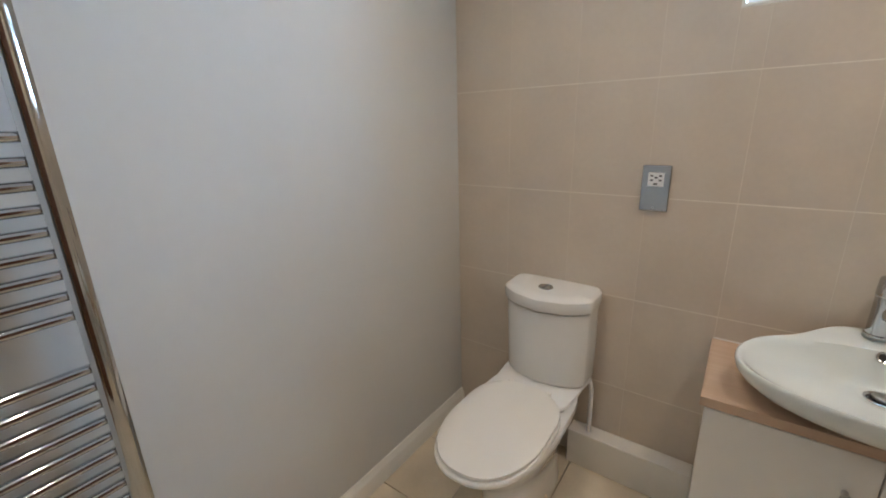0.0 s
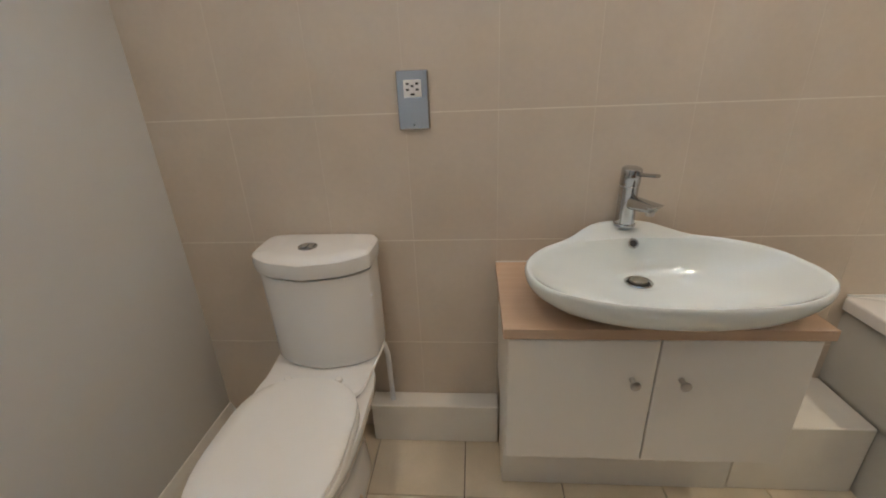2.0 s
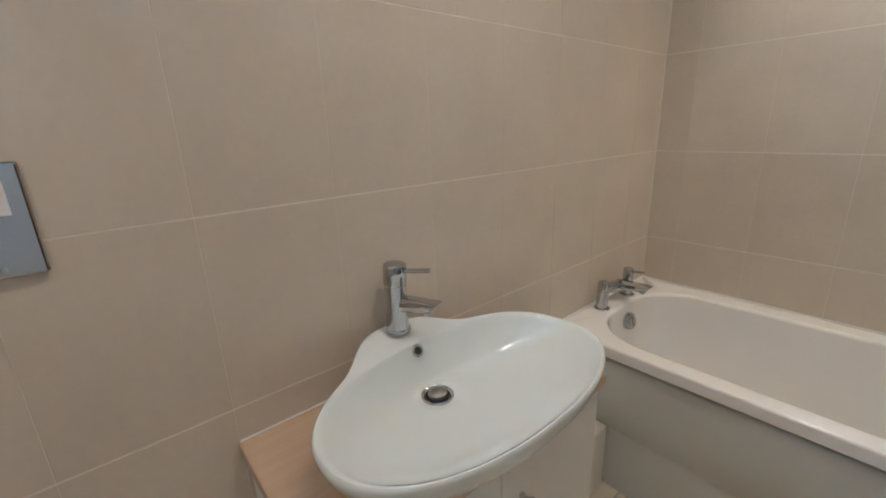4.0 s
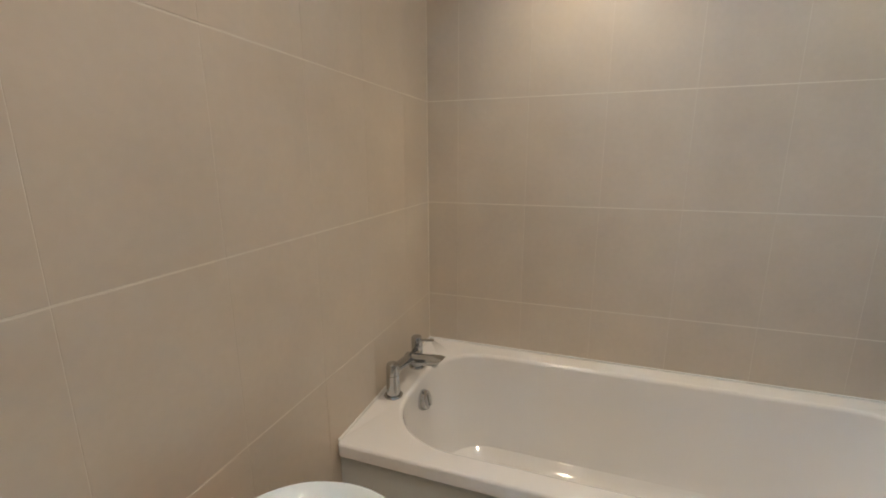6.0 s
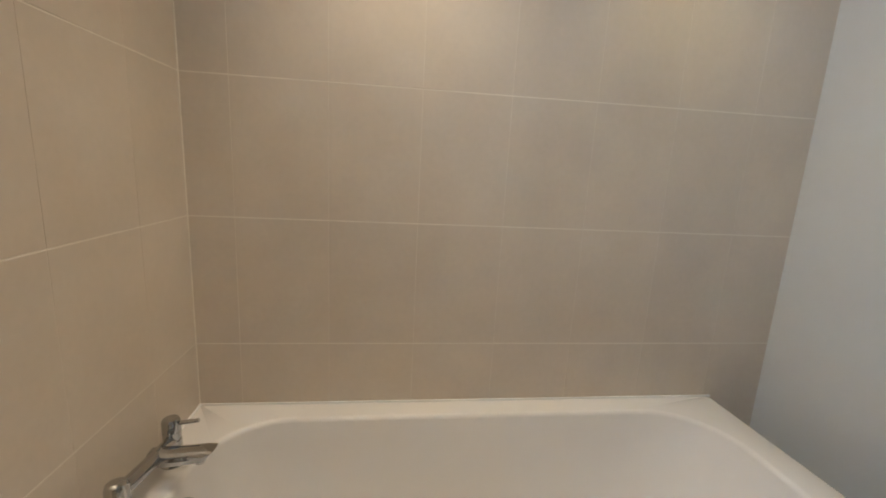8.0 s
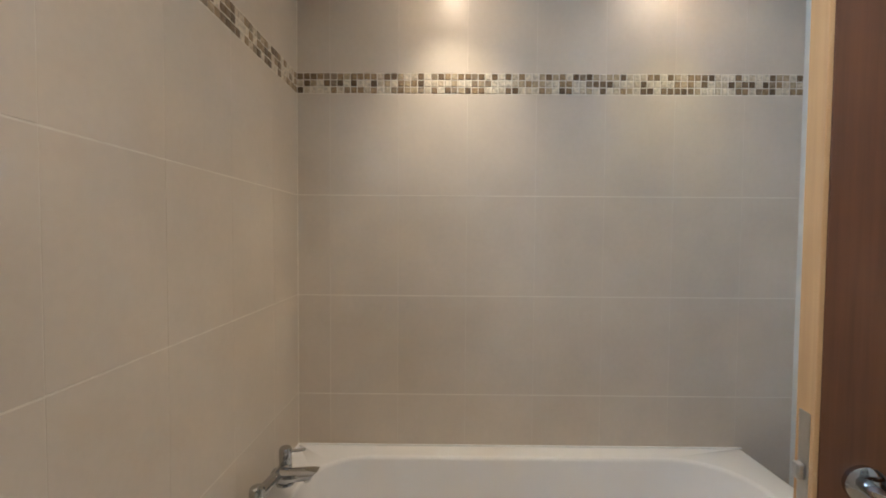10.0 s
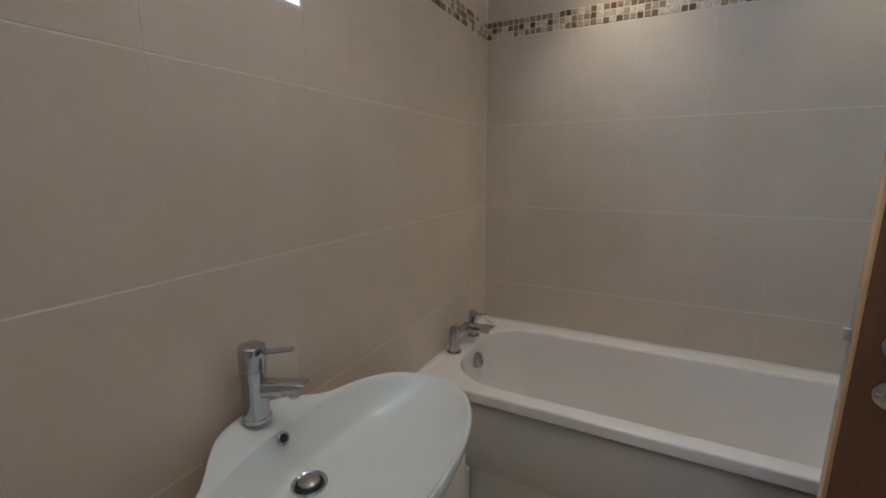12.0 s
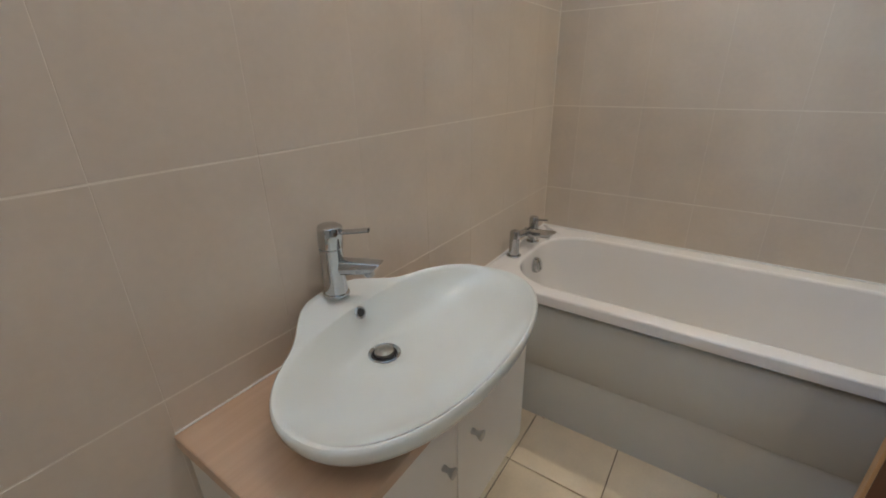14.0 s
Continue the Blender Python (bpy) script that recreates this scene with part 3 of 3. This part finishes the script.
def bath_tap():
    y, z = 3.543, BZ
    xl, xr = 1.690, 1.893
    t = thing("bath_tap", "polished chrome bath mixer tap on the bath rim", "tap", 1.79, y, z)
    for x, h in ((xl, .104), (xr, .062)):
        at_world(part("collar", lathe((x, y, z), [(.030, 0), (.031, .003), (.028, .006)], "z", 26), CHROME, smooth=True), t)
        top = [(.0212, h - .03), (.0198, h - .029), (.0198, h - .027), (.0215, h - .026), (.021, h), (.018, h + .008), (.009, h + .0125), (.001, h + .013)] if x == xl else [(.021, h), (.013, h + .003)]
        at_world(part("pillar", lathe((x, y, z), [(.0225, .006), (.0215, .03)] + top, "z", 26), CHROME, smooth=True), t)
    at_world(part("bridge", tube([(xl, y, z + .088), (xl + .03, y - .002, z + .084), (xr - .05, y - .003, z + .066), (xr, y, z + .058)], .0165, 16), CHROME, smooth=True), t)
    at_world(part("handle", lathe((xr, y, z + .066), [(.019, -.004), (.0205, .004), (.0205, .018), (.0192, .019), (.0192, .021), (.0205, .022), (.0205, .046), (.017, .052), (.003, .053)], "z", 26), CHROME, smooth=True), t)
    at_world(part("lever", tube([(xr, y - .012, z + .106), (xr, y - .05, z + .110), (xr, y - .064, z + .112)], .0052, 12), CHROME, smooth=True), t)
    xm = xr - .07
    rings = []
    for k, (dy, dz, hw, hh) in enumerate([(0.012, .066, .020, .018), (-.03, .067, .022, .0175), (-.075, .071, .0225, .016), (-.108, .075, .0225, .0145), (-.120, .080, .021, .007)]):
        rings.append([(xm + hw * math.copysign(abs(math.cos(a)) ** .6, math.cos(a)), y + dy + (-.010 * math.sin(a) if k == 4 else 0), z + dz + hh * math.copysign(abs(math.sin(a)) ** .6, math.sin(a))) for a in [2 * math.pi * i / 20 for i in range(20)]])
    at_world(part("spout", loft(rings), CHROME, smooth=True), t)
    at_world(part("outlet_nozzle", lathe((xm, y - .094, z + .062), [(.012, 0), (.0125, -.008), (.010, -.012)], "z", 18), STEEL, smooth=True), t)


bath_tap()


# ---- shaver socket ----
def shaver_socket():
    x0, x1, z0, z1 = .096, .184, 1.095, 1.249
    s = thing("shaver_socket", "polished chrome shaver socket plate with white insert, on the tiles", "socket", .15, YN, 1.17)
    at_world(part("plate", box(x0, x1, YN - .010, YN - .0005, z0, z1, .004, 3), CHROME), s)
    insert = at_world(part("insert", box(x0 + .020, x1 - .020, YN - .0125, YN - .009, z1 - .069, z1 - .024, .001), WHITE_PLASTIC), s)
    for u, v in ((-.013, -.034), (.013, -.034), (-.013, -.049), (.013, -.049), (0, -.061), (0, -.040)):
        w = .0042 if v != -.061 else .006
        at_world(part("socket_hole", box(.140 + u - w, .140 + u + w, YN - .0136, YN - .012, z1 + v - .0026, z1 + v + .0026, .0004, 1), DARK), insert)
    at_world(part("screw", lathe((.140, YN - .0095, z0 + .013), [(.004, 0), (.004, -.001), (.0025, -.0018)], "y", 14), STEEL, smooth=True), s)


shaver_socket()


# ---- towel radiator ----
def towel_radiator():
    y0, y1, x = 1.772, 2.232, -.575
    r = thing("towel_radiator", "tall chrome ladder towel radiator on the white wall", "radiator", x, 2.0, 0)
    for y in (y0, y1):
        rings = []
        for z in (.30, .303, 1.727, 1.73):
            k = 1.0 if .301 < z < 1.729 else .85
            front = [(x + .010 + .006 * (1 - w * w), y + .0185 * w * k) for w in [i / 8 - 1 for i in range(17)]]
            back = [(x + .004 - .018 * math.sin(radians(a)), y + .0185 * k * math.cos(radians(a))) for a in range(10, 171, 20)]
            rings.append([(u, v, z) for u, v in front + back])
        at_world(part("upright", loft(rings), CHROME, smooth=True), r)
        for z in (.42, 1.62):
            at_world(part("bracket", tube([(x, y, z), (XW, y, z)], .009, 12), CHROME, smooth=True), r)
    rail = None
    zs = [1.545 + .0385 * i for i in range(-1, 4)] + [1.393 - .0395 * i for i in range(9)] + [.966 - .0385 * i for i in range(16)]
    for z in zs:
        if rail is None:
            rail = at_world(part("rail", tube([(x - .006, y0 + .004, 0), (x - .002, (y0 + y1) / 2, 0), (x - .006, y1 - .004, 0)], .0095, 14), CHROME, smooth=True), r)
            o = rail
        else:
            o = new("rail", rail.data)
            at_world(o, r)
        o.location.z = z
    for y in (y0, y1):
        at_world(part("valve", tube([(x, y, .30), (x, y, .22), (x - .03, y, .20), (XW, y, .20)], .012, 14), CHROME, smooth=True), r)


towel_radiator()


# ---- door ----
def door():
    x0, x1, y0, y1, h = 1.155, 1.196, YS + .012, 2.495, 2.045
    d = thing("door_1", "red-brown wooden door standing open beside the bath", "door", 1.18, y0, 0, kind="structure")
    at_world(part("leaf", box(x0, x1, y0, y1 - .007, .008, h, .0012), DOOR_WOOD), d)
    at_world(part("lipping", box(x0 + .0005, x1 - .0005, y1 - .0068, y1, .008, h, .0012), LIPPING), d)["label"] = "light orange wooden edge strip"
    at_world(part("latch_plate", box(x0 + .009, x1 - .009, y1 - .001, y1 + .0012, .895, 1.118, .001), STEEL), d)
    lb = box(x0 + .013, x1 - .013, y1 + .001, y1 + .012, 1.018, 1.042, .003)
    at_world(part("latch_bolt", lb, STEEL), d)
    for side, xs in ((-1, x0), (1, x1)):
        g = side
        at_world(part("rose", lathe((xs, 2.434, 1.030), [(.026, 0), (.026, g * .007), (.023, g * .009), (.011, g * .010)], "x", 28), CHROME, smooth=True), d)
        at_world(part("lever_handle", tube([(xs + g * .008, 2.434, 1.030), (xs + g * .040, 2.434, 1.030), (xs + g * .050, 2.428, 1.030), (xs + g * .052, 2.415, 1.030), (xs + g * .052, 2.315, 1.030)], .0095, 16), CHROME, smooth=True), d)
        at_world(part("turn_rose", lathe((xs, 2.434, .940), [(.026, 0), (.026, g * .007), (.023, g * .009), (.010, g * .010), (.008, g * .026), (.006, g * .028)], "x", 28), CHROME, smooth=True), d)
    for z in (.25, 1.05, 1.80):
        at_world(part("hinge", lathe((x1 + .002, y0 - .003, z), [(.006, -.05), (.006, .05)], "z", 12), STEEL, smooth=True), d)
    swing = Matrix.Rotation(radians(-10), 3, "Z")
    free_end = Vector((x1, y1, 0))
    d.location = free_end + swing @ (d.location - free_end)
    d.rotation_euler.z = radians(-10)


door()


# ---- ceiling lights ----
def downlight(x, y, dim, tint, beam):
    d = thing("downlight", "recessed round ceiling downlight with white rim", "ceiling light", x, y, ZC, group="ceiling downlights")
    at_world(part("rim", lathe((x, y, ZC), [(.030, -.001), (.032, -.005), (.040, -.006), (.045, -.002), (.045, -.0005)], "z", 32, caps=False), WHITE_PLASTIC, smooth=True), d)
    at_world(part("bulb", lathe((x, y, ZC), [(.030, -.0008), (.030, -.0018)], "z", 24), GLOW), d)
    la = new("downlight_beam", bpy.data.lights.new("downlight_beam", "SPOT"))
    la.data.energy, la.data.color, la.data.spot_size, la.data.spot_blend, la.data.shadow_soft_size = SPOT_POWER * dim, tint, radians(beam), 1.0, 0.024
    la.location = (x, y, ZC - .027)
    at_world(la, d)


for px, py, dim, tint, beam in ((1.935, 3.00, 1.3, (1.0, 0.87, 0.67), 90), (1.935, 2.19, 0.62, (1.0, 0.85, 0.49), 80), (.85, 3.00, 0.76, SPOT_COLOUR, 132), (.85, 2.19, 0.3, SPOT_COLOUR, 80), (-.15, 3.00, 0.45, SPOT_COLOUR, 105), (-.15, 2.19, 0.3, SPOT_COLOUR, 80)):
    downlight(px, py, dim, tint, beam)

# unseen fill added to brighten the hall behind the doorway a little
hall_fill_lamp = new("hall_fill", bpy.data.lights.new("hall_fill", "AREA"))
hall_fill_lamp.data.shape, hall_fill_lamp.data.size, hall_fill_lamp.data.energy, hall_fill_lamp.data.color = "DISK", 0.4, HALL_POWER, HALL_COLOUR
hall_fill_lamp.matrix_world = look((.8, .8, ZC - .03), (.8, .8, 0))


# ---- tiles, one object each ----
PIECES = {}


def slab(w, h, d, chamfer):
    """A thin tile: w and h across, d thick, face towards +z; shared by tiles of one size."""
    key = (round(w, 4), round(h, 4), d, chamfer)
    if key not in PIECES:
        a, b, c = w / 2, h / 2, chamfer
        vs = [(-a, -b, 0), (a, -b, 0), (a, b, 0), (-a, b, 0), (-a, -b, d - c), (a, -b, d - c), (a, b, d - c), (-a, b, d - c), (-a + c, -b + c, d), (a - c, -b + c, d), (a - c, b - c, d), (-a + c, b - c, d)]
        fs = [(8, 9, 10, 11)] + [(i, (i + 1) % 4, 4 + (i + 1) % 4, 4 + i) for i in range(4)] + [(4 + i, 4 + (i + 1) % 4, 8 + (i + 1) % 4, 8 + i) for i in range(4)]
        me = bpy.data.meshes.new("tile")
        me.from_pydata(vs, [], fs)
        PIECES[key] = me
    return PIECES[key]


def lay(name, mat, parent, m, w, h, d, chamfer):
    me = slab(w, h, d, chamfer)
    if not me.materials:
        me.materials.append(mat)
    o = new(name, me)
    o.matrix_basis = m
    o.parent = parent
    return o


def wall_cells(u_start, u_end, joint0, hole):
    cols = []
    u = joint0
    while u > u_start:
        u -= TILE_W
    while u < u_end:
        a, b = max(u, u_start), min(u + TILE_W, u_end)
        if b - a > .01:
            cols.append((a, b))
        u += TILE_W
    rows = [(i * TILE_H, (i + 1) * TILE_H) for i in range(5)] + [(1.9 + .0765, ZC)]
    for a, b in cols:
        for c, e in rows:
            for r in (subtract((a, b, c, e), hole) if hole else [(a, b, c, e)]):
                yield r


rng = random.Random(7)
G, D = .0014, .007
NORTH = Matrix(((1, 0, 0, 0), (0, 0, -1, YN + .007), (0, 1, 0, 0), (0, 0, 0, 1)))
EAST = Matrix(((0, 0, -1, XE + .007), (-1, 0, 0, 0), (0, 1, 0, 0), (0, 0, 0, 1)))


def place(base, u, v):
    wob = Matrix.Rotation(rng.uniform(-.0006, .0006), 4, "X") @ Matrix.Rotation(rng.uniform(-.0006, .0006), 4, "Y")
    return base @ Matrix.Translation((u, v, rng.uniform(-.00015, .00015))) @ wob


for u0, u1, v0, v1 in wall_cells(XW, XE, 0.372, WIN):
    lay("tile", WALL_TILE, wall_north, place(NORTH, (u0 + u1) / 2, (v0 + v1) / 2), u1 - u0 - .0008, v1 - v0 - .0034, D, .0005)
for u0, u1, v0, v1 in wall_cells(-YN, -YS, -3.207, None):
    lay("tile", WALL_TILE, wall_east, place(EAST, (u0 + u1) / 2, (v0 + v1) / 2), u1 - u0 - .0008, v1 - v0 - .0034, D, .0005)

# mosaic border
P = .0252
for base, parent, s, e in ((NORTH, wall_north, XW, XE), (EAST, wall_east, -YN, -YS)):
    count = int((e - s) / P)
    for i in range(count):
        u = e - (i + .5) * P if parent is wall_north else s + (i + .5) * P
        if parent is wall_north and WIN[0] - .0126 < u < WIN[1] + .0126:
            continue
        for j in range(3):
            v = 1.9 + (j + .5) * .0255
            w = .0222 + rng.uniform(-.0012, .0008)
            lay("mosaic_piece", MOSAIC, parent, place(base, u + rng.uniform(-.0006, .0006), v + rng.uniform(-.0006, .0006)), round(w, 3), .0225, .0085, .002)

# floor tiles
FP = .3135
fx, fy = 1.203, 3.300
i0, i1 = math.floor((XW - fx) / FP), math.ceil((XE - fx) / FP)
j0, j1 = math.floor((YS - .12 - fy) / FP), math.ceil((YN - fy) / FP)
for i in range(i0, i1):
    for j in range(j0, j1):
        a, b = max(fx + i * FP, XW), min(fx + (i + 1) * FP, XE)
        c, e = max(fy + j * FP, YS - .12), min(fy + (j + 1) * FP, YN)
        if b - a > .01 and e - c > .01:
            m = Matrix.Translation(((a + b) / 2, (c + e) / 2, -.0085 + rng.uniform(-.0003, .0003)))
            lay("tile", FLOOR_TILE, floor, m, b - a - .0036, e - c - .0036, .0085, .0015)
